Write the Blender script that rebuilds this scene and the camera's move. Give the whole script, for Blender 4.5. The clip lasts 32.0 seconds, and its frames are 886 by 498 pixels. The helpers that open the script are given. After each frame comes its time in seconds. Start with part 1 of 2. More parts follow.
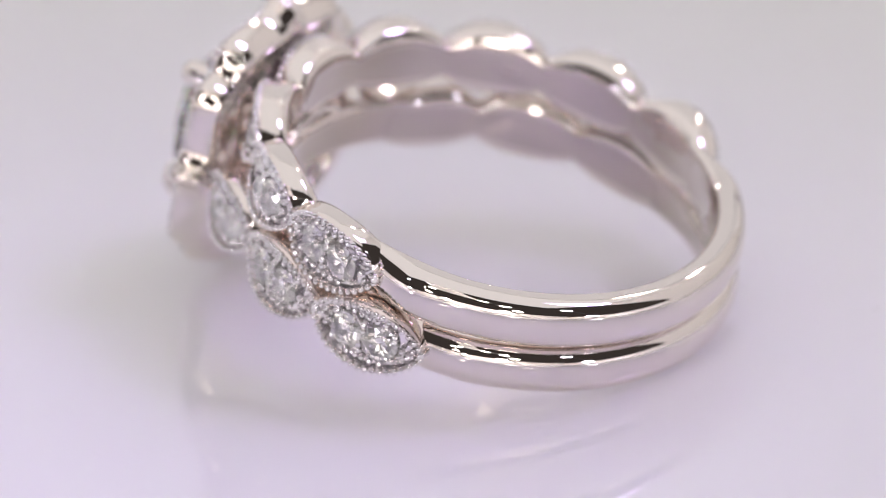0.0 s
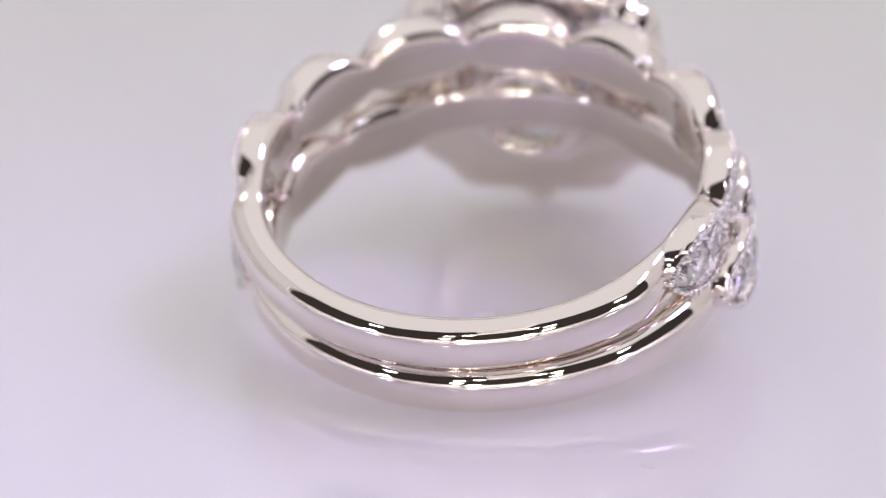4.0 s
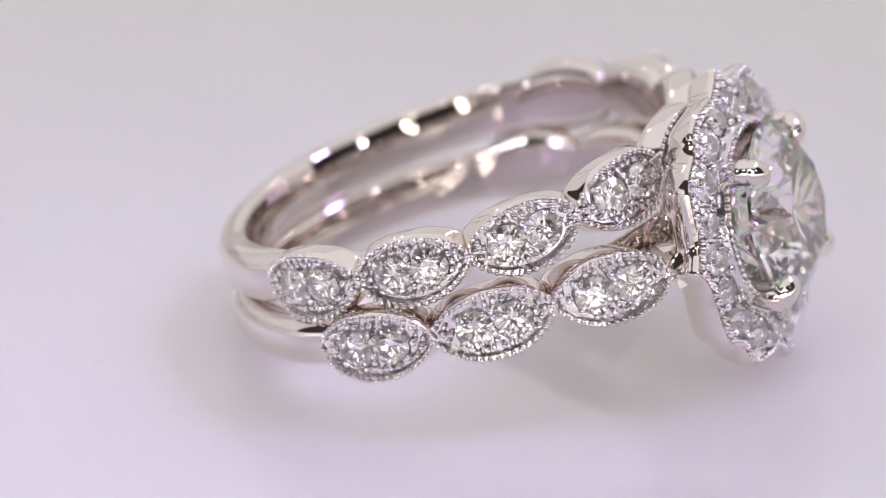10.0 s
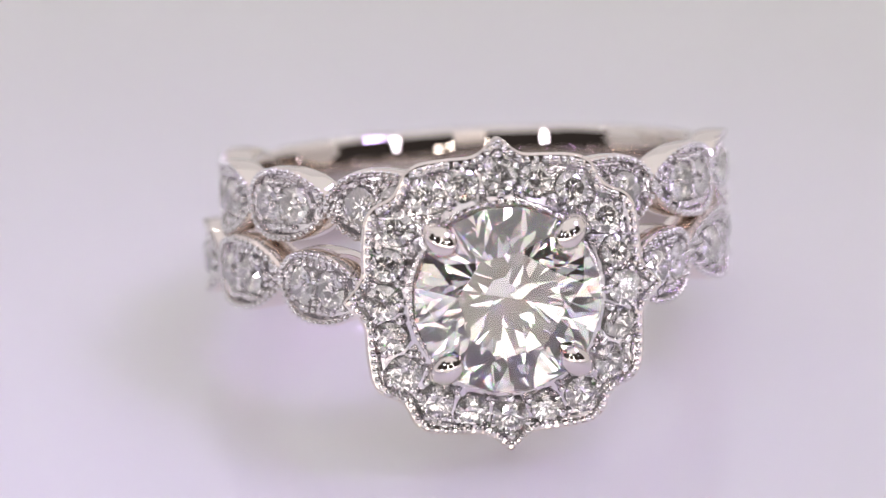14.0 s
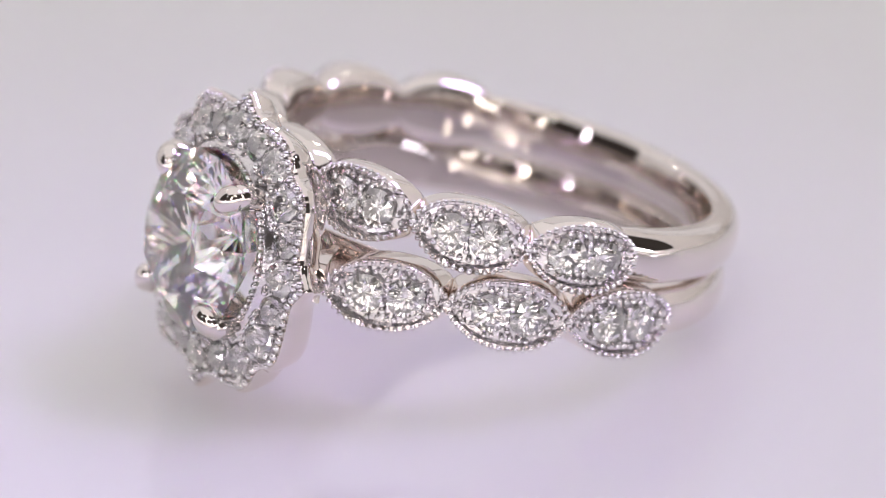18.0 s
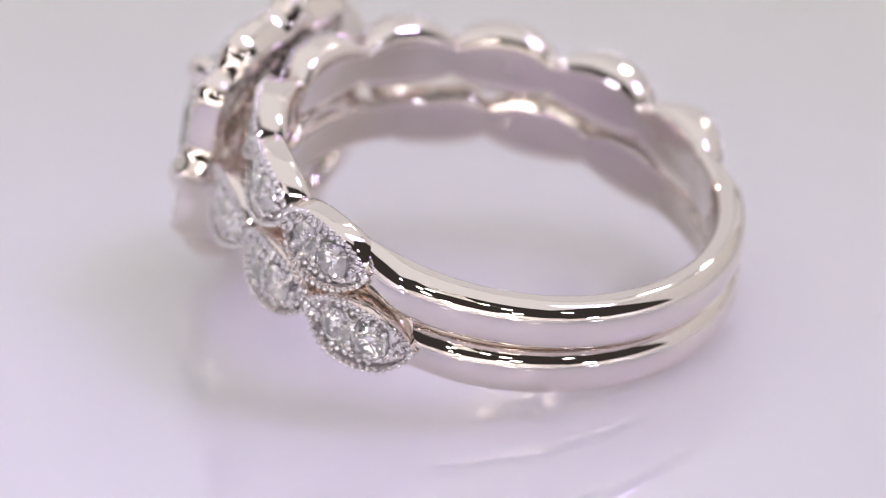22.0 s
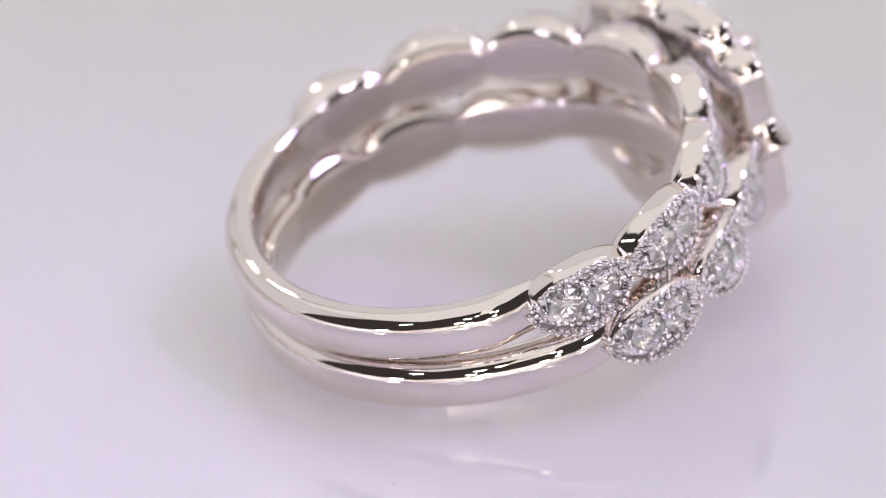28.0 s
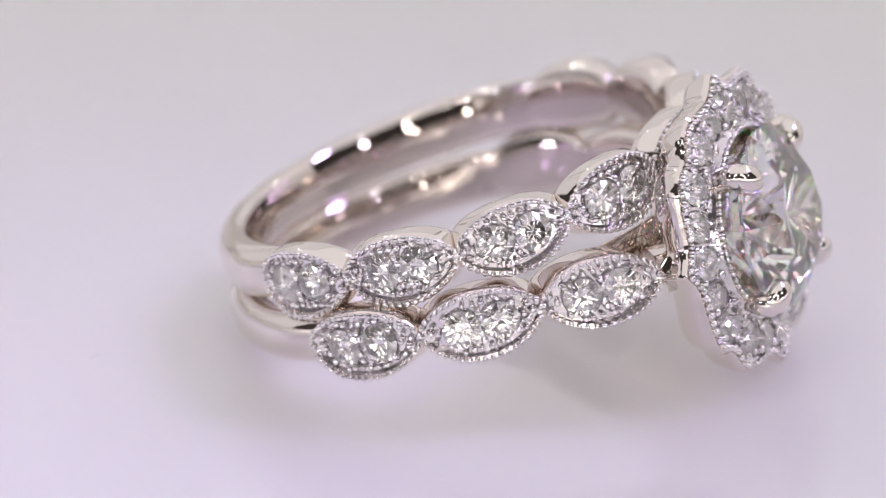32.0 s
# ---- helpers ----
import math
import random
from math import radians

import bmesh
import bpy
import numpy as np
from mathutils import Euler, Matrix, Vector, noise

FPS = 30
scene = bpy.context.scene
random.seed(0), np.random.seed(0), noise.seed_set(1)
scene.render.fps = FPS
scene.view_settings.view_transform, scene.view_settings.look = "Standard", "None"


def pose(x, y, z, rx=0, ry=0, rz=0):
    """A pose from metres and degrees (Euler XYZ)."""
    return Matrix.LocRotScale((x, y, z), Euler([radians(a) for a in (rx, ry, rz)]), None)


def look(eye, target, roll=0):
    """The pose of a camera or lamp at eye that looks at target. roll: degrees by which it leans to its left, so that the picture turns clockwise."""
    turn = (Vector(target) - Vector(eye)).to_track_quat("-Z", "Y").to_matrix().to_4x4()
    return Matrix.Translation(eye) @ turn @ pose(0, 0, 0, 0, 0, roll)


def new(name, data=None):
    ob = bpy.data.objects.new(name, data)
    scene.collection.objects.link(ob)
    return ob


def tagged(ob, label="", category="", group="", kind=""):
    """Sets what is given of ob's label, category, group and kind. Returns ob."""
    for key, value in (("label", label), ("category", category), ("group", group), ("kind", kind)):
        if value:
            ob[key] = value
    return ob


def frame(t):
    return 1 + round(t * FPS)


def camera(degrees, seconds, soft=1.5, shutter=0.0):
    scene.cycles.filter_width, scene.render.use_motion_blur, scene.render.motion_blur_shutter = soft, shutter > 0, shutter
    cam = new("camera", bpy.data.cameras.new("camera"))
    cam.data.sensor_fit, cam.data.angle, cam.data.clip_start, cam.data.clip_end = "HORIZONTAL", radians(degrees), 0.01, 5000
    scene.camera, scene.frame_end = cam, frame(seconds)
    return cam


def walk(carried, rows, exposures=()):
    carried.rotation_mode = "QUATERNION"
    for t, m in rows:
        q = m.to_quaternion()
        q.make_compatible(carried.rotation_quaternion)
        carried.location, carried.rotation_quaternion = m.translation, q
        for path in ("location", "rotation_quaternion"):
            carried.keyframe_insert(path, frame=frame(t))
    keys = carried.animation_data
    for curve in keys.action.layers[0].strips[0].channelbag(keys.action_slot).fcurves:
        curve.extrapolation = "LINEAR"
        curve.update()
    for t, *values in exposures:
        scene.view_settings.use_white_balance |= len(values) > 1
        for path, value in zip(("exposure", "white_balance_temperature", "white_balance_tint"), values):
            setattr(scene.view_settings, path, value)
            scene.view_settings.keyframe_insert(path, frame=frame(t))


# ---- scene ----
# ---- camera and turning ----
MM = 0.001
cam = camera(7.0, 32.0, soft=1.0)
EYE = pose(0, -0.2888, 0.1292, 90 - 23.56, 0, 0.338) @ pose(0, 0, 0, 0, 0, -1.774)
walk(cam, [(0.0, EYE), (32.0, EYE)])
cam.data.dof.use_dof = True
cam.data.dof.focus_distance = 0.3040
cam.data.dof.aperture_fstop = 39.0
TURN = -16.58      # degrees a second, clockwise from above
HALT = (11.56, 0.13)  # the turntable stalls for a moment


def angle(t):
    stall = min(max(t - HALT[0], 0.0), HALT[1])
    return TURN * (t - 9.0 - stall)


# ---- world, exposure ----
world = bpy.data.worlds.new("dark_room")
world.use_nodes = True
world.node_tree.nodes["Background"].inputs[0].default_value = (0.045, 0.038, 0.036, 1)
world.node_tree.nodes["Background"].inputs[1].default_value = 1.0
scene.world = world
scene.cycles.max_bounces, scene.cycles.transmission_bounces, scene.cycles.glossy_bounces = 24, 24, 12
scene.cycles.blur_glossy = 0.0
scene.view_settings.exposure = 0.0

# ---- materials ----


def material(name, rgb, rough=0.5, metal=0.0, **more):
    m = bpy.data.materials.new(name)
    m.use_nodes = True
    b = m.node_tree.nodes["Principled BSDF"]
    b.inputs["Base Color"].default_value = (*rgb, 1)
    b.inputs["Roughness"].default_value = rough
    b.inputs["Metallic"].default_value = metal
    for key, value in more.items():
        b.inputs[key.replace("_", " ")].default_value = value
    return m


def worn(m, scale, lo, hi, bump=0.0, bump_scale=None, detail=4.0):
    """Uneven roughness and a fine relief, by noise in the thing's own space."""
    t = m.node_tree
    b = t.nodes["Principled BSDF"]
    co = t.nodes.new("ShaderNodeTexCoord")
    n = t.nodes.new("ShaderNodeTexNoise")
    n.inputs["Scale"].default_value = scale
    n.inputs["Detail"].default_value = detail
    t.links.new(co.outputs["Object"], n.inputs["Vector"])
    r = t.nodes.new("ShaderNodeMapRange")
    r.inputs["From Min"].default_value, r.inputs["From Max"].default_value = 0.3, 0.7
    r.inputs["To Min"].default_value, r.inputs["To Max"].default_value = lo, hi
    t.links.new(n.outputs["Fac"], r.inputs["Value"])
    t.links.new(r.outputs["Result"], b.inputs["Roughness"])
    if bump:
        n2 = t.nodes.new("ShaderNodeTexNoise")
        n2.inputs["Scale"].default_value = bump_scale
        n2.inputs["Detail"].default_value = 3.0
        t.links.new(co.outputs["Object"], n2.inputs["Vector"])
        bp = t.nodes.new("ShaderNodeBump")
        bp.inputs["Strength"].default_value = 1.0
        bp.inputs["Distance"].default_value = bump
        t.links.new(n2.outputs["Fac"], bp.inputs["Height"])
        t.links.new(bp.outputs["Normal"], b.inputs["Normal"])
    return m


def glow(name, rgb, strength):
    m = bpy.data.materials.new(name)
    m.use_nodes = True
    t = m.node_tree
    t.nodes.clear()
    e = t.nodes.new("ShaderNodeEmission")
    e.inputs[0].default_value = (*rgb, 1)
    e.inputs[1].default_value = strength
    o = t.nodes.new("ShaderNodeOutputMaterial")
    t.links.new(e.outputs[0], o.inputs["Surface"])
    return m


def diamond_material(name, fire=0.0, spread=0.02):
    """Clear stone; fire is the share of light that is split into primaries, each with its own index."""
    m = bpy.data.materials.new(name)
    m.use_nodes = True
    t = m.node_tree
    t.nodes.clear()

    def glass(rgb, ior):
        g = t.nodes.new("ShaderNodeBsdfGlass")
        g.inputs["Color"].default_value = (*rgb, 1)
        g.inputs["Roughness"].default_value = 0.0
        g.inputs["IOR"].default_value = ior
        return g
    last = glass((1, 1, 1), 2.417)
    if fire:
        split = None
        for rgb, ior in (((1, 0, 0), 2.417 - spread), ((0, 1, 0), 2.417), ((0, 0, 1), 2.417 + spread)):
            g = glass(rgb, ior)
            if split is None:
                split = g
            else:
                a = t.nodes.new("ShaderNodeAddShader")
                t.links.new(split.outputs[0], a.inputs[0])
                t.links.new(g.outputs[0], a.inputs[1])
                split = a
        mix = t.nodes.new("ShaderNodeMixShader")
        mix.inputs[0].default_value = fire
        t.links.new(last.outputs[0], mix.inputs[1])
        t.links.new(split.outputs[0], mix.inputs[2])
        last = mix
    o = t.nodes.new("ShaderNodeOutputMaterial")
    t.links.new(last.outputs[0], o.inputs["Surface"])
    return m


GOLD = worn(material("white_gold", (0.82, 0.768, 0.73), 0.02, 1.0), 900, 0.003, 0.016, 0.0000005, 2500)
# same gold, its colour darkened to put shade on the bands' inner faces
GOLD_IN_SHADE = worn(material("white_gold_inside_shade", (0.63, 0.575, 0.535), 0.02, 1.0), 1400, 0.006, 0.03, 0.000002, 1700)
BEAD = worn(material("rhodium_beads", (0.79, 0.78, 0.785), 0.04, 1.0), 2500, 0.015, 0.06)
CUT = worn(material("bright_cut_gold", (0.83, 0.81, 0.815), 0.2, 1.0), 1500, 0.10, 0.28, 0.00002, 3500)
DIAMOND = diamond_material("diamond")
FIERY = diamond_material("fiery_diamond", 0.04, 0.03)
ACRYLIC = worn(material("white_acrylic", (0.732, 0.732, 0.738), 0.01, 0.0, IOR=1.62, Subsurface_Weight=1.0, Subsurface_Scale=0.015, Subsurface_Radius=(1.0, 0.95, 1.0)), 160, 0.0, 0.003)
GRIT = material("grey_grit", (0.18, 0.16, 0.15), 0.8)
TENT = worn(material("white_tent_fabric", (0.82, 0.81, 0.80), 0.9), 300, 0.8, 0.95, 0.0002, 900)
BLACK = worn(material("black_room", (0.02, 0.02, 0.022), 0.8), 20, 0.6, 0.9)
HOUSING = material("black_plastic", (0.03, 0.03, 0.03), 0.45)
SOFT_TOP = glow("soft_warm_white", (0.982, 0.935, 0.945), 0.90)
SOFT_SIDE = glow("soft_side_white", (0.985, 0.935, 0.955), 0.74)
LED_WARM = glow("bulb_warm", (1.0, 0.90, 0.82), 36.0)
LED_BACK = glow("led_warm", (1.0, 0.90, 0.82), 165.0)
LED_COOL = glow("led_cool", (0.90, 0.84, 1.0), 46.0)

# ---- mesh helpers ----


def mesh_of(name, verts, faces, mat, smooth=True, sharp=38.0):
    me = bpy.data.meshes.new(name)
    me.from_pydata([tuple(v) for v in verts], [], faces)
    bm = bmesh.new()
    bm.from_mesh(me)
    bmesh.ops.recalc_face_normals(bm, faces=bm.faces)
    for f in bm.faces:
        f.smooth = smooth
    lim = radians(sharp)
    for e in bm.edges:
        e.smooth = len(e.link_faces) == 2 and e.calc_face_angle(0) < lim
    bm.to_mesh(me)
    bm.free()
    me.materials.append(mat)
    return me


def part(name, me, parent, label="", m=None, kind=""):
    ob = new(name, me)
    ob.parent = parent
    if m is not None:
        ob.matrix_local = m
    tagged(ob, label=label, kind=kind)
    return ob


def box_mesh(name, size, mat, bevel=0.0):
    bm = bmesh.new()
    bmesh.ops.create_cube(bm, size=1.0)
    bmesh.ops.scale(bm, vec=size, verts=bm.verts)
    if bevel:
        bmesh.ops.bevel(bm, geom=bm.edges[:], offset=bevel, segments=2, profile=0.5, affect="EDGES")
    me = bpy.data.meshes.new(name)
    bm.to_mesh(me)
    bm.free()
    me.materials.append(mat)
    return me


def sphere_data(rings=5, seg=8):
    vs, fs = [(0, 0, 1)], []
    for i in range(1, rings):
        a = math.pi * i / rings
        for j in range(seg):
            b = 2 * math.pi * j / seg
            vs.append((math.sin(a) * math.cos(b), math.sin(a) * math.sin(b), math.cos(a)))
    vs.append((0, 0, -1))
    for j in range(seg):
        fs.append((0, 1 + j, 1 + (j + 1) % seg))
        for i in range(rings - 2):
            p = 1 + i * seg
            fs.append((p + j, p + seg + j, p + seg + (j + 1) % seg, p + (j + 1) % seg))
        p = 1 + (rings - 2) * seg
        fs.append((p + j, len(vs) - 1, p + (j + 1) % seg))
    return np.array(vs), fs


BALL = sphere_data()
ROUND = sphere_data(12, 20)


def beads_mesh(name, places, mat, rng):
    """Many little balls, (x, y, z, radius) each, in one mesh."""
    vs, fs, n = [], [], len(BALL[0])
    for k, (x, y, z, r) in enumerate(places):
        r *= rng.uniform(0.9, 1.1)
        vs.extend((BALL[0] * r + (x, y, z)).tolist())
        fs.extend([tuple(i + k * n for i in f) for f in BALL[1]])
    me = bpy.data.meshes.new(name)
    me.from_pydata(vs, [], fs)
    me.polygons.foreach_set("use_smooth", [True] * len(me.polygons))
    me.materials.append(mat)
    return me


def sweep(name, sections, mat, closed=False, sharp=38.0, other=None, span=(), third=None, span3=()):
    """A closed profile (points in 3D) carried along; ends are capped. The profile's edges in span take the other material."""
    n, vs, fs = len(sections[0]), [], []
    for s in sections:
        vs.extend(s)
    m = len(sections)
    for i in range(m if closed else m - 1):
        a, b = i * n, ((i + 1) % m) * n
        for j in range(n):
            k = (j + 1) % n
            fs.append((a + j, a + k, b + k, b + j))
    if not closed:
        fs.append(tuple(range(n)))
        fs.append(tuple(range((m - 1) * n, m * n)))
    me = mesh_of(name, vs, fs, mat, True, sharp)
    if other:
        me.materials.append(other)
        for f in range((m if closed else m - 1) * n):
            if f % n in span:
                me.polygons[f].material_index = 1
    if third:
        me.materials.append(third)
        for f in range((m if closed else m - 1) * n):
            if f % n in span3:
                me.polygons[f].material_index = 2
    return me


def polar(r, phi, z):
    return (r * math.cos(phi) * MM, r * math.sin(phi) * MM, z * MM)


def brilliant(name, mat, table=0.56, crown=0.155, pavilion=0.43, girdle=0.02):
    """A round brilliant cut of diameter 1, girdle at z = 0, table up."""
    R, vs, fs = 0.5, [], []

    def ring(r, z, n, off):
        start = len(vs)
        for i in range(n):
            a = 2 * math.pi * (i + off) / n
            vs.append((r * math.cos(a), r * math.sin(a), z))
        return list(range(start, start + n))
    tb = ring(table / 2, crown, 8, 0.5)
    st = ring((table / 2 + R) / 2 * 1.03, crown * 0.52, 8, 0.0)
    g1 = ring(R, girdle / 2, 16, 0.0)
    g2 = ring(R, -girdle / 2, 16, 0.0)
    lo = ring(R * 0.27, -pavilion * 0.76, 8, 0.5)
    vs.append((0, 0, -pavilion))
    cu = len(vs) - 1
    fs.append(tuple(tb))
    for i in range(8):
        j = (i + 1) % 8
        fs.append((tb[i - 1], tb[i], st[i]))
        fs.append((tb[i], st[i], g1[(2 * i + 1) % 16], st[j]))
        fs.append((st[i], g1[2 * i], g1[(2 * i + 1) % 16]))
        fs.append((st[i], g1[2 * i - 1], g1[2 * i]))
        fs.append((cu, lo[i], g2[2 * i], lo[i - 1]))
        fs.append((lo[i], g2[2 * i], g2[2 * i + 1]))
        fs.append((lo[i], g2[2 * i + 1], g2[(2 * i + 2) % 16]))
    for i in range(16):
        fs.append((g1[i], g1[(i + 1) % 16], g2[(i + 1) % 16], g2[i]))
    me = mesh_of(name, vs, fs, mat, False)
    return me


STONE = brilliant("accent_diamond", DIAMOND, 0.58, 0.15, 0.445)
BIG_STONE = brilliant("center_diamond", FIERY, 0.57, 0.16, 0.432)


def stone_pose(place, out, size, spin=0.0):
    """A stone with its table facing out."""
    q = Vector(out).to_track_quat("Z", "Y").to_matrix().to_4x4()
    return Matrix.Translation(Vector(place) * MM) @ q @ pose(0, 0, 0, 0, 0, spin) @ Matrix.Diagonal((size * MM, size * MM, size * MM, 1))


# ---- the dark room, the light tent and the lamps in it ----


def slab(name, size, at, mat, label, category):
    ob = new(name, box_mesh(name, size, mat, 0.002))
    ob.matrix_world = pose(*at)
    return tagged(ob, label, category, kind="structure")


slab("floor", (1.0, 1.0, 0.03), (0, -0.03, -0.032), BLACK, "dark tabletop under the light box in the unlit room", "table")


def softbox(eye, target, w, h, mat, label):
    """A flat lamp: white tray, glowing diffuser."""
    base = new("softbox")
    base.matrix_world = look(eye, target)
    tagged(base, label, "softbox", "lamps round the turntable")
    tray = box_mesh("tray", (w + 0.012, h + 0.012, 0.018), TENT, 0.003)
    part("tray", tray, base, m=pose(0, 0, 0.0125))
    part("diffuser", box_mesh("diffuser", (w, h, 0.004), mat, 0.001), base, "glowing white diffuser")
    return base


BOX_FLOOR = -0.007
slab("light_box_floor", (0.56, 0.66, 0.01), (0, -0.05, BOX_FLOOR - 0.005), TENT, "white fabric floor of the light box", "light box")
slab("light_box_back", (0.56, 0.01, 0.36), (0, 0.285, 0.173), TENT, "white fabric back of the light box", "light box")
slab("ceiling", (0.56, 0.49, 0.01), (0, 0.04, 0.358), TENT, "white fabric top of the light box", "light box")
for sx in (-1, 1):
    slab("light_box_side", (0.01, 0.30, 0.36), (sx * 0.285, 0.13, 0.173), TENT, "white fabric side of the light box", "light box")
    slab("light_box_side", (0.01, 0.35, 0.048), (sx * 0.285, -0.195, 0.017), TENT, "low white lip beside the open front", "light box")
    slab("light_box_front", (0.28, 0.01, 0.064), (sx * 0.14, -0.368, 0.025), TENT, "low white lip at the open front", "light box")
slab("ceiling", (0.12, 0.13, 0.01), (0, -0.27, 0.358), TENT, "strip of white fabric over the camera", "light box")
slab("light_box_front", (0.12, 0.01, 0.10), (0, -0.33, 0.303), TENT, "white fabric flap hanging over the camera", "light box")

softbox((0, 0.015, 0.345), (0, 0.015, 0), 0.53, 0.49, SOFT_TOP, "wide warm white lamp panel under the box top")
softbox((0, 0.268, 0.18), (0, 0, 0.18), 0.50, 0.28, SOFT_SIDE, "warm white lamp panel before the box back")
softbox((-0.268, 0.12, 0.18), (0, 0.12, 0.18), 0.26, 0.28, SOFT_SIDE, "narrow warm white lamp panel at the box side")


def led_lamp(x, y, rows, mat, radius, label):
    """A stem lamp standing on the box floor, with bare bulbs up its stem."""
    base = new("led_lamp")
    base.matrix_world = pose(x, y, BOX_FLOOR, 0, 0, math.degrees(math.atan2(x, -y)))
    tagged(base, label, "lamp", "bare lamps round the turntable")
    part("foot", box_mesh("foot", (0.03, 0.03, 0.006), HOUSING, 0.002), base, m=pose(0, 0, 0.003))
    top = max(r[1] for r in rows) + 0.01
    part("stem", box_mesh("stem", (0.004, 0.004, top), HOUSING, 0.001), base, m=pose(0, 0.016, top / 2))
    for dx, z in rows:
        vs, fs = ROUND
        me = mesh_of("bulb", vs * radius, fs, mat)
        part("bulb", me, base, "bare glowing bulb", pose(dx, 0, z))
        part("bracket", box_mesh("bracket", (abs(dx) + 0.004, 0.003, 0.003), HOUSING), base, m=pose(dx / 2, 0.013, z))
    return base


for sx in (-1, 1):
    led_lamp(sx * 0.085, -0.285, [(sx * 0.015, 0.178), (sx * 0.015, 0.094), (-sx * 0.022, 0.219), (-sx * 0.022, 0.053)], LED_WARM, 0.0110, "thin black lamp with four warm round bulbs beside the camera")
    led_lamp(sx * 0.13, 0.19, [(-sx * 0.008, 0.205), (sx * 0.008, 0.235)], LED_BACK, 0.0036, "thin black lamp with two small warm bulbs")
    led_lamp(sx * 0.185, -0.165, [(0.0, 0.036), (0.0, 0.17)], LED_COOL, 0.0100, "thin black lamp with two cool round bulbs")

violet = new("violet_spot", bpy.data.lights.new("violet_spot", "SPOT"))
violet.data.energy, violet.data.color = 4.2, (0.62, 0.46, 1.0)
violet.data.spot_size, violet.data.spot_blend, violet.data.shadow_soft_size = radians(17), 1.0, 0.045
violet.matrix_world = look((0.16, 0.0, 0.26), (-0.026, -0.024, 0))
tagged(violet, "small violet spot lamp over the turntable", "lamp")

# ---- turntable ----


def build_turntable():
    base = tagged(new("turntable"), "glossy white acrylic turntable plate under the rings", "turntable")
    secs = []
    for i in range(128):
        a = 2 * math.pi * i / 128
        prof = [(0.5, 0.0), (60, 0), (118, 0), (119.3, -0.4), (120, -1.4), (120, -6), (119, -7), (0.5, -7)]
        secs.append([polar(r, a, z) for r, z in prof])
    part("plate", sweep("plate", secs, ACRYLIC, True, 60), base, "glossy white acrylic plate")
    rng = random.Random(4)
    dots = []
    for k in range(26):
        dots.append((k * 0.024 * MM, 0.09 * MM * math.sin(k * 0.15), 0, 0.009 * MM))
    part("lint", beads_mesh("lint", dots, GRIT, rng), base, "tiny dark lint on the plate", m=pose(-0.0150, -0.0088, 0.00002, 0, 0, 75))
    return base


# ---- the two rings ----
TILT = 14.04                     # the set leans back, its halo standing on the plate
SET = pose(-0.40 * MM, -0.42 * MM, 5.0 * MM, 0, 0, -4.61) @ pose(0, 0, 0, 0, -TILT, 0) @ pose(0, 0, 0, 0, 0, 0.87)
PITCH_U, PITCH_L = 27.15, 27.85  # degrees from tip to tip of the leaf-shaped settings
UPPER = pose(0, 0.17 * MM, 1.42 * MM, 0, -3.0, 0)   # the wedding band in the set
LOWER = pose(0, -0.15 * MM, -1.38 * MM, 0, -0.3, 0.7)  # the engagement ring in the set
R_IN, RIM_U, RIM_L, R_SHANK = 9.4, 10.60, 10.97, 11.02
TIP_L, FIRST_U = 24.6, -122.2    # degrees of the settings' first tips from the front
HALF = 1.11                      # half the width of the plain shanks


def smooth(a, b, x):
    x = min(max((x - a) / (b - a), 0.0), 1.0)
    return x * x * (3 - 2 * x)


def leaf(u, half):
    """Half the width of a marquise at u, -1 to 1 from tip to tip."""
    return half * (1 - abs(u) ** 2.25) ** 0.80


LEAF, WAIST, DROP = 1.31, 0.34, -0.03   # the leaf's half width, the waist between two leaves, and how far leaves hang below the band's middle


def seat(x, y, stones):
    """How deep the metal is cut at a place under stones (x, y, size): a cone for each."""
    d = 0.0
    for sx, sy, size in stones:
        d = max(d, 0.10 * size / 1.6 + 0.46 * size * (1 - math.hypot(x - sx, y - sy) / (0.545 * size)))
    return d


LEAF_STONES = ((-0.82, 0.0, 1.68), (0.82, 0.0, 1.68))


def rounded(r_in, z, dr, dz, n=7):
    """The rounded inner edge of a band: from its inner face to its flank at height z."""
    a = [math.pi / 2 * k / (n - 1) for k in range(n)]
    return [(r_in + dr * (1 - math.cos(b)), z - dz * (1 - math.sin(b))) for b in a]


def setting_section(phi, u, s, lift, sink, r_in, r_rim):
    """Profile of the band through a leaf-shaped setting: sides, rim and the sunk floor with seats for the stones."""
    w = WAIST + leaf(u, LEAF)
    base = 0.80 + 0.78 * leaf(u, 1.0)
    rim = max(w - 0.34, 0.03)
    floor = max(w - 0.44, 0.015)
    sunk = 0.25 * smooth(0.05, 0.5, w - 0.42)
    half = rounded(r_in, base, 0.50, 0.30 + 0.42 * leaf(u, 1.0))
    for k in range(6):           # the softly rounded side
        q = k / 5
        half.append((r_in + 0.54 + (r_rim - r_in - 0.64) * q, base * (1 - q) + (w - 0.06) * q + 0.02 * math.sin(math.pi * q)))
    half += [(r_rim, w - 0.16), (r_rim - 0.02, rim)]
    cut = []
    for k in range(17):
        z = floor * (1 - k / 8)
        cut.append((r_rim - max(sunk, min(seat(s, z, LEAF_STONES), 5 * sunk)), z))
    pts = half + cut + [(r, -z) for r, z in reversed(half)]
    return [polar(r + lift * (r - r_in) / (r_rim - r_in), phi, z + DROP - sink) for r, z in pts]


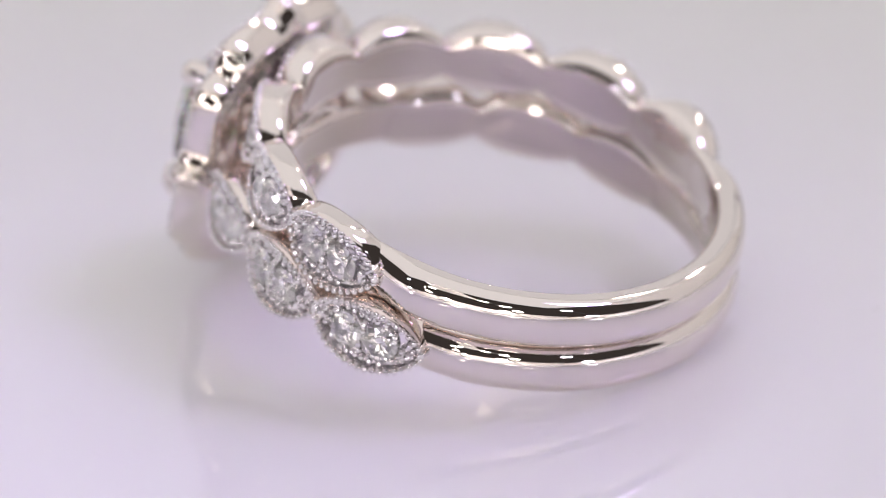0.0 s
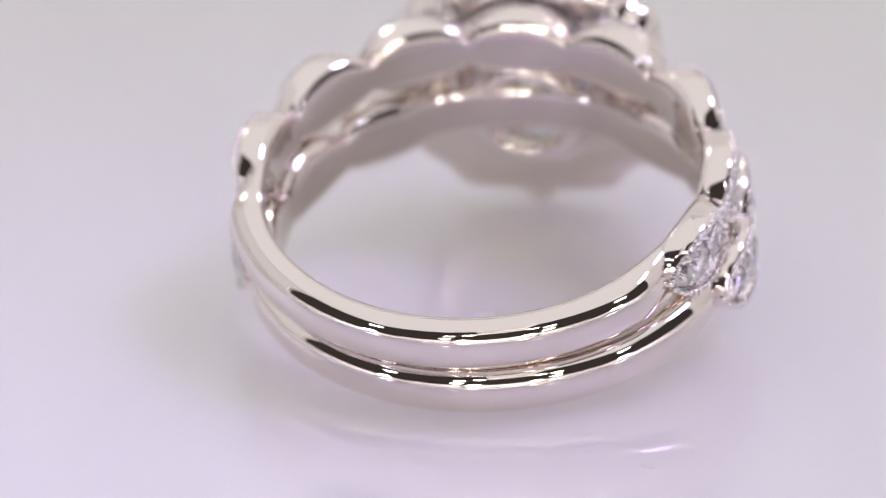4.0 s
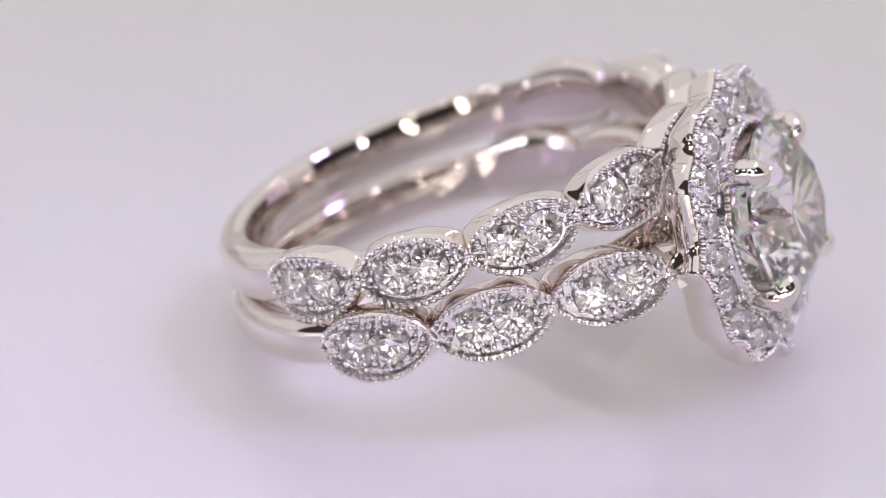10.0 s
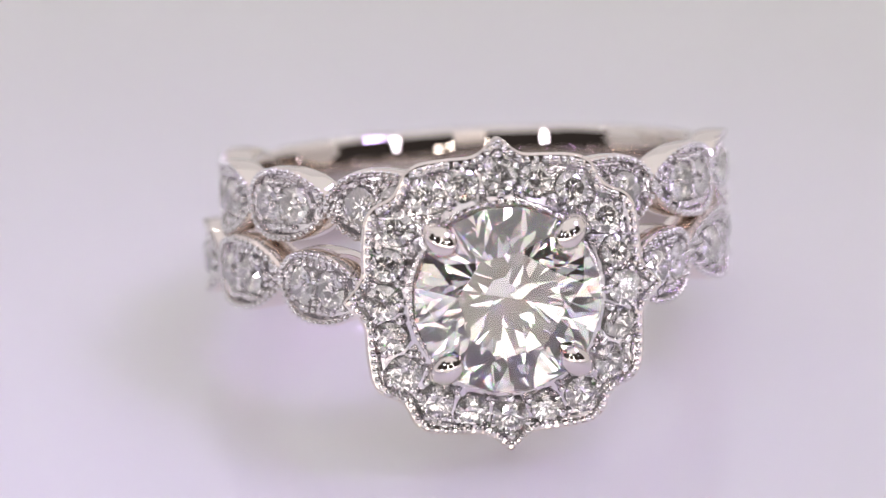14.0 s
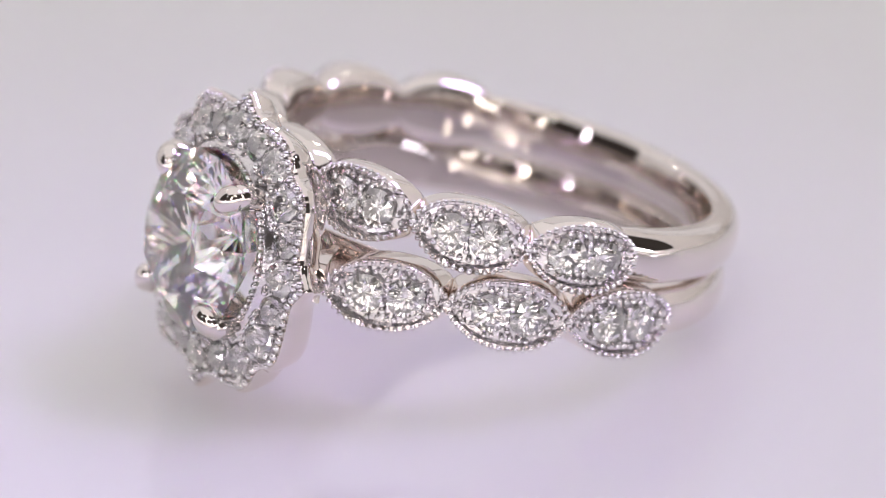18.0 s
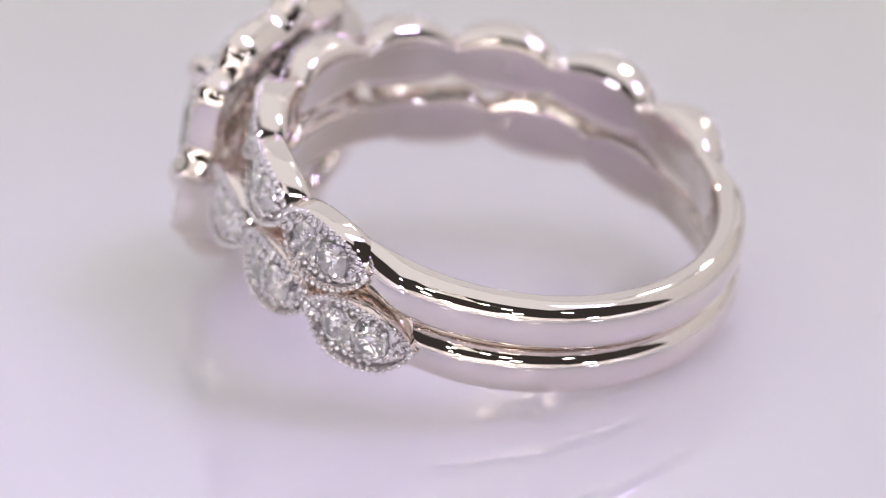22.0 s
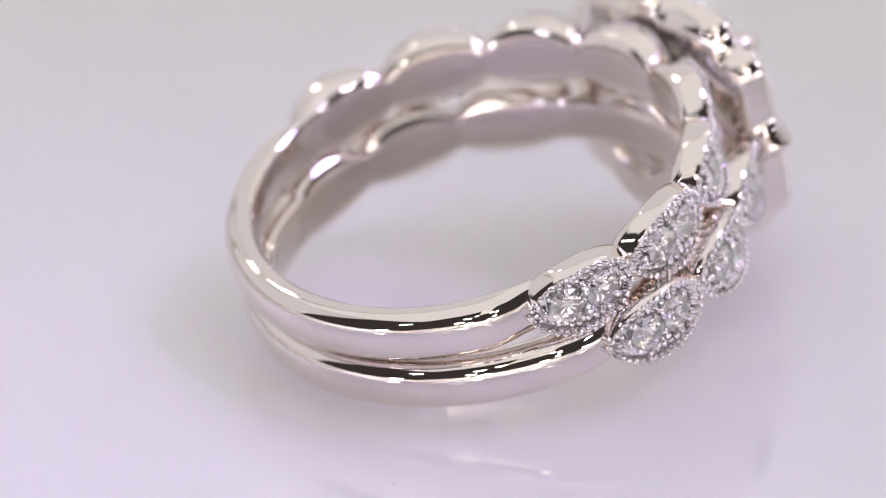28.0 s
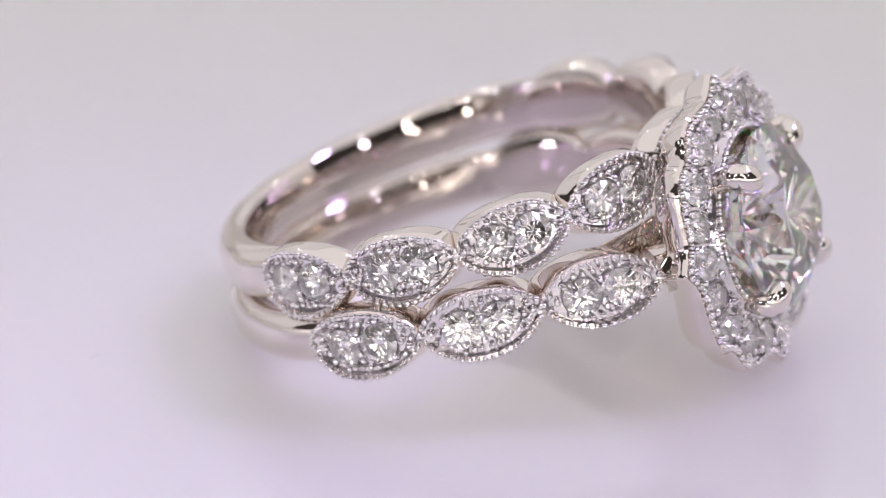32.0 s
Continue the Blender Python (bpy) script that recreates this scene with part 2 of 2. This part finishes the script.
def marquise(parent, band, phi_c, pitch, r_in, r_rim, rng, rise=0.0, way=1):
    """One leaf-shaped setting. rise: how far its end towards the halo climbs; way: which end that is."""
    steps = 56
    dphi = radians(pitch / 2)

    def lift(u):
        return 0.30 * (1 - u * u) + (rise * max(0.5 - 0.5 * u * way, 0.0) ** 1.25 if rise else 0.0)
    def sink(u):
        return 0.28 * (0.5 - 0.5 * u * way) if rise else 0.0
    secs = []
    for i in range(steps + 1):
        u = -1 + 2 * i / steps
        secs.append(setting_section(phi_c + u * dphi, u, u * dphi * r_rim, lift(u), sink(u), r_in, r_rim))
    body = part("leaf_setting", sweep("leaf_setting", secs, GOLD, False, 50, CUT, range(14, 32), GOLD_IN_SHADE, (46,)), parent, "", band)
    # beaded rim
    path, beads = [], []
    for i in range(241):
        u = -1 + 2 * i / 240
        path.append((u, u * dphi * r_rim, WAIST + leaf(u, LEAF) - 0.21))
    run, step = 0.0, 0.315
    last = path[0]
    for p in path[1:]:
        run += math.dist(p[1:], last[1:])
        last = p
        if run >= step:
            run = 0.0
            for sgn in (1, -1):
                beads.append((*polar(r_rim + 0.09 + lift(p[0]), phi_c + p[1] / r_rim, sgn * p[2] + DROP - sink(p[0])), 0.14 * MM))
    part("milgrain", beads_mesh("milgrain", beads, BEAD, rng), body, "beaded rim", kind="stuff")
    grips = []
    for s in (-0.82, 0.82):
        u = s / (dphi * r_rim)
        a = phi_c + s / r_rim
        slope = (lift(u + 0.05) - lift(u - 0.05)) / (0.1 * dphi * r_rim)
        o = Vector((math.cos(a) + slope * math.sin(a), math.sin(a) - slope * math.cos(a), 0)).normalized()
        c = Vector(polar(r_rim - 0.03 + lift(u), a, DROP - sink(u))) / MM
        o += Vector([rng.uniform(-0.06, 0.06) for _ in range(3)])
        part("accent_diamond", STONE, body, "", stone_pose(c, o, 1.68, rng.uniform(0, 45)))
    for s, z in ((0, 0.62), (0, -0.62), (0.05, 0.34), (-0.05, -0.34), (1.42, 0.62), (1.42, -0.62), (-1.42, 0.62), (-1.42, -0.62), (1.82, 0.0), (-1.82, 0.0)):
        grips.append((*polar(r_rim + lift(s / (dphi * r_rim)), phi_c + s / r_rim, z + DROP - sink(s / (dphi * r_rim))), rng.uniform(0.14, 0.17) * MM))
    for u in (-0.985, 0.985):
        grips.append((*polar(r_rim + lift(u), phi_c + u * dphi, DROP - sink(u)), 0.19 * MM))
    for i in range(-7, 8):
        for j in range(-3, 4):
            s, z = (i + 0.5 * (j % 2)) * 0.37 + rng.uniform(-0.05, 0.05), j * 0.33 + rng.uniform(-0.04, 0.04)
            u = s / (dphi * r_rim)
            if abs(u) > 0.9 or abs(z) > WAIST + leaf(u, LEAF) - 0.52 or min(math.hypot(s - q[0], z) for q in LEAF_STONES) < 0.92:
                continue
            grips.append((*polar(r_rim - 0.12 + lift(u), phi_c + s / r_rim, z + DROP - sink(u)), rng.uniform(0.13, 0.17) * MM))
    part("bead_setting", beads_mesh("bead_setting", grips, BEAD, rng), body, "small round grips between the stones", kind="stuff")
    return body


def shank(parent, band, a0, a1, r_in, r_full, half, r_tip, steps=110, name="shank", drop=0.0):
    """A plain stretch of band, domed inside; its outer face sinks to r_tip under the settings at its ends. drop: how far its middle hangs lower."""
    secs = []
    for i in range(steps + 1):
        phi = a0 + (a1 - a0) * i / steps
        near = min(phi - a0, a1 - phi)
        r_out = r_full - (r_full - r_tip) * (1 - smooth(0.0, radians(18), near))
        low = drop * smooth(radians(4), radians(40), near)
        dome = 0.15 * smooth(radians(4), radians(30), near) if name == "shank" else 0.0
        if name == "bridge":
            half = 1.0 + 0.1 * smooth(0, radians(22), near)
        flat = half - 0.34
        side = [(r_in + dome * (k / 6) ** 2, flat * k / 6) for k in range(6)] + rounded(r_in + dome, half, 0.30, 0.34)
        for k in range(15):      # softly squared outer face
            b = math.pi / 2 * k / 14
            deep = min(0.86, r_out - r_in - dome - 0.32)
            side.append((r_out - deep * (1 - max(math.sin(b), 0.0) ** 0.93), half * max(math.cos(b), 0.0) ** 0.92))
        prof = side + [(r, -z) for r, z in reversed(side[1:-1])]
        secs.append([polar(r, phi, z - low) for r, z in prof])
    n = len(secs[0])
    # inner face takes the gold with shade in its colour
    return part(name, sweep(name, secs, GOLD, False, 40, GOLD_IN_SHADE, (*range(6), *range(n - 6, n))), parent, "", band)


def build_wedding_band():
    base = tagged(new("wedding_band"), "polished white gold wedding band with leaf-shaped diamond settings, stacked on top", "ring", "bridal ring set")
    band = SET @ UPPER
    rng = random.Random(11)
    first = FIRST_U
    for k in range(8):
        marquise(base, band, radians(first + PITCH_U * (k + 0.5)), PITCH_U, R_IN, RIM_U, rng)
    shank(base, band, radians(first + 8 * PITCH_U - 6), radians(first + 366), R_IN + 0.015, R_SHANK, HALF + 0.05, RIM_U - 0.3, drop=0.04)
    return base


HALO_C = -0.32                   # height of the halo's middle over the engagement band's middle


def halo_outline(n=6):
    """The flower-like outline of the halo: four ogee tips, eight rounded shoulders, four notched corners."""
    key = [(0.0, 6.64), (0.34, 6.38), (0.68, 6.08), (1.15, 5.86), (1.95, 5.82), (2.75, 5.76), (3.40, 5.64), (3.84, 5.38), (4.07, 5.06), (4.18, 4.78), (4.34, 4.50)]
    octant = key + [(b, a) for a, b in reversed(key)]
    quad = octant[:-1]
    pts = []
    for turn in range(4):
        for x, y in quad:
            for _ in range(turn):
                x, y = y, -x
            pts.append((x * 1.014, y * 1.014))
    out, m = [], len(pts)
    for i in range(m):
        p0, p1, p2, p3 = (Vector(pts[(i + k) % m]) for k in (-1, 0, 1, 2))
        for j in range(n):
            t = j / n
            out.append(tuple(0.5 * (2 * p1 + (p2 - p0) * t + (2 * p0 - 5 * p1 + 4 * p2 - p3) * t * t + (3 * p1 - p0 - 3 * p2 + p3) * t ** 3)))
    return out


def inset(outline, d):
    """The outline drawn in towards its middle by about d."""
    return [(x * (1 - d / math.hypot(x, y)), y * (1 - d / math.hypot(x, y))) for x, y in outline]


def halo_bend(y, z):
    """The halo's top and bottom come forward a little, its sides lie back."""
    return 0.006 * z + 0.006 * z * z - 0.002 * y * y


def halo_point(x, p):
    return ((x + halo_bend(p[0], p[1])) * MM, (p[0] + 0.10) * MM, (p[1] + HALO_C) * MM)


HALO_LINE = halo_outline()
HALO_RADII = sorted((math.atan2(z, y), math.hypot(y, z)) for y, z in HALO_LINE)


def halo_top(y, z):
    """Height of the halo's sloping face at a place between its rims."""
    rho = float(np.interp(math.atan2(z, y), [a for a, _ in HALO_RADII], [r for _, r in HALO_RADII], period=2 * math.pi))
    return 12.6 + 0.62 * (rho - 0.48 - math.hypot(y, z)) / max(rho - 0.48 - 4.16, 0.1)


def build_engagement_ring():
    base = tagged(new("engagement_ring"), "white gold halo engagement ring with a large round diamond", "ring", "bridal ring set")
    band = SET @ LOWER
    rng = random.Random(12)
    for side in (1, -1):
        for k in range(3):
            if k:
                marquise(base, band, radians(side * (TIP_L + PITCH_L * (k + 0.5))), PITCH_L, R_IN, RIM_L, rng)
            else:   # the leaves that climb to the halo
                marquise(base, band, radians(side * (TIP_L + PITCH_L + 27.0) / 2), TIP_L + PITCH_L - 27.0, R_IN, RIM_L, rng, 1.25, side)
    tip = TIP_L + 3 * PITCH_L
    shank(base, band, radians(tip - 6), radians(366 - tip), R_IN + 0.015, R_SHANK, HALF, RIM_L - 0.35, drop=0.04)
    shank(base, band, radians(-46), radians(46), R_IN + 0.02, 10.0, 0.85, 10.0, 40, "bridge")
    # halo
    outline = HALO_LINE
    loops = []
    for d, x in ((1.05, 11.2), (0.68, 11.25), (0.42, 11.5), (0.09, 12.15), (0.03, 12.44), (0.13, 12.58), (0.42, 12.62)):
        back = (12.6 - x) / 1.4   # the wall's rear edge reaches deeper below the middle
        loops.append([halo_point(x - back * 0.17 * max(-p[1], 0.0) * (1 + p[1] / 8), p) for p in inset(outline, d)])
    m = len(outline)
    stones = []
    for turn in range(4):
        for y, z, size in ((0, 5.1, 1.52), (1.56, 4.84, 1.42), (-1.56, 4.84, 1.42), (3.08, 4.36, 1.5), (-3.08, 4.36, 1.5)):
            for _ in range(turn):
                y, z = z, -y
            stones.append((y, z, size))
    for k in range(11):
        q = k / 10
        ring = []
        for p in outline:
            rho = math.hypot(*p)
            r = (rho - 0.48) * (1 - q) + 4.16 * q
            y, z = p[0] / rho * r, p[1] / rho * r
            x = 12.6 + 0.62 * (rho - 0.48 - r) / max(rho - 0.48 - 4.16, 0.1) - max(0.20 * smooth(0.0, 0.12, q) * smooth(0.0, 0.1, 1 - q), seat(y, z, stones))
            ring.append(halo_point(x, (y, z)))
        loops.append(ring)
    for r, x in ((4.06, 13.25), (3.84, 13.25), (3.76, 12.9), (3.3, 11.2), (3.5, 11.05)):
        ring = []
        for p in outline:
            a = math.atan2(p[1], p[0])
            ring.append(halo_point(x, (r * math.cos(a), r * math.sin(a))))
        loops.append(ring)
    secs = [[loop[i] for loop in loops] for i in range(m)]
    halo = part("halo", sweep("halo", secs, GOLD, True, 45, CUT, range(6, 18)), base, "flower-shaped diamond halo", band)
    beads = []
    for path, x, step in ((inset(outline, 0.30), 12.68, 0.32), ([(3.95 * math.cos(i * math.pi / 180), 3.95 * math.sin(i * math.pi / 180)) for i in range(360)], 13.30, 0.32)):
        run, last = step, path[-1]
        for p in path:
            run += math.dist(p, last)
            last = p
            if run >= step:
                run = 0.0
                beads.append((*halo_point(x + 0.03, p), 0.155 * MM))
    part("milgrain", beads_mesh("milgrain", beads, BEAD, rng), halo, "beaded rims of the halo", kind="stuff")
    grips = []
    for y, z, size in stones:
        part("accent_diamond", STONE, halo, "", stone_pose((halo_top(y, z) - 0.0 + halo_bend(y, z), y + 0.10, z + HALO_C), (1, 0.34 * y / 5 + rng.uniform(-0.06, 0.06), 0.34 * z / 5 - 0.016 * z + rng.uniform(-0.06, 0.06)), size, rng.uniform(0, 45)))
    for turn in range(4):
        for y, z in ((0.72, 5.42), (-0.72, 5.42), (0.78, 4.45), (-0.78, 4.45), (2.2, 5.12), (-2.2, 5.12), (2.2, 4.05), (-2.2, 4.05), (0.0, 5.95), (0.0, 4.3),
                     (3.45, 4.95), (-3.45, 4.95), (3.75, 4.05), (3.45, 3.45), (-3.75, 4.05), (1.5, 5.42), (-1.5, 5.42)):
            for _ in range(turn):
                y, z = z, -y
            grips.append((*halo_point(halo_top(y, z) + 0.05, (y, z)), 0.185 * MM))
    for i in range(-22, 23):
        for j in range(-25, 26):
            y, z = (i + 0.5 * (j % 2)) * 0.36 + rng.uniform(-0.04, 0.04), j * 0.32 + rng.uniform(-0.04, 0.04)
            if math.hypot(y, z) < 4.35 or min(math.dist((y, z), q[:2]) - q[2] / 2 for q in stones) < 0.09 or halo_top(y, z) < 12.68:
                continue
            grips.append((*halo_point(halo_top(y, z) - 0.06, (y, z)), rng.uniform(0.12, 0.15) * MM))
    part("bead_setting", beads_mesh("bead_setting", grips, BEAD, rng), halo, "small round grips between the stones", kind="stuff")
    # centre stone, prongs and basket
    part("center_diamond", BIG_STONE, base, "large clear round brilliant diamond", band @ stone_pose((14.15, 0.10, HALO_C), (1, 0.02, -0.015), 7.9, 11))
    for k in range(4):
        a = math.pi / 4 + k * math.pi / 2
        rows = [(9.7, 2.0, 0.42), (11.0, 2.75, 0.45), (12.4, 3.5, 0.5), (13.5, 4.0, 0.54), (14.2, 4.12, 0.58), (14.5, 4.05, 0.45), (14.7, 3.95, 0.15)]
        vs, fs, n = [], [], 14
        for x, r, rad in rows:
            for k2 in range(n):
                b = 2 * math.pi * k2 / n
                rr, ss = r + rad * math.cos(b), rad * math.sin(b)
                vs.append(halo_point(x, (rr * math.cos(a) - ss * math.sin(a), rr * math.sin(a) + ss * math.cos(a))))
        for i in range(len(rows) - 1):
            for k2 in range(n):
                fs.append((i * n + k2, i * n + (k2 + 1) % n, (i + 1) * n + (k2 + 1) % n, (i + 1) * n + k2))
        fs += [tuple(range(n)), tuple(range((len(rows) - 1) * n, len(rows) * n))]
        start = len(vs)
        for p, q, w in ROUND[0]:
            rr, ss, x = 3.80 + 0.80 * p, 0.62 * q, 14.46 + 0.62 * w - 0.16 * p
            vs.append(halo_point(x, (rr * math.cos(a) - ss * math.sin(a), rr * math.sin(a) + ss * math.cos(a))))
        fs += [tuple(v + start for v in f) for f in ROUND[1]]
        part("prong", mesh_of("prong", vs, fs, GOLD, True, 60), base, "", band)
    for x, r, rad in ((9.75, 2.2, 0.42), (11.2, 2.95, 0.36)):
        secs = []
        for i in range(48):
            a = 2 * math.pi * i / 48
            secs.append([halo_point(x + rad * math.sin(b), ((r + rad * math.cos(b)) * math.cos(a), (r + rad * math.cos(b)) * math.sin(a))) for b in [2 * math.pi * j / 10 for j in range(10)]])
        part("basket_rail", sweep("basket_rail", secs, GOLD, True, 60), base, "", band)
    for side in (1, -1):
        secs = []
        for i in range(13):
            t = i / 12
            x, y = 9.55 + 1.9 * t, side * (3.6 + 2.1 * t ** 1.4)
            wz = 0.75 - 0.25 * math.sin(math.pi * t)
            secs.append([(x * MM + dx * MM, (y + side * dy) * MM, dz * MM + HALO_C * t * MM) for dx, dy, dz in ((-0.2, 0.3, -wz), (-0.2, 0.3, wz), (0.3, -0.25, wz), (0.3, -0.25, -wz))])
        part("shoulder", sweep("shoulder", secs, GOLD, False, 30), base, "", band)
    return base


turntable = build_turntable()
wedding_band = build_wedding_band()
engagement_ring = build_engagement_ring()


def motions():
    rows = []
    for i in range(65):
        rows.append((i * 0.5, pose(0, 0, 0, 0, 0, angle(i * 0.5))))
    for thing in (turntable, wedding_band, engagement_ring):
        walk(thing, rows)


motions()
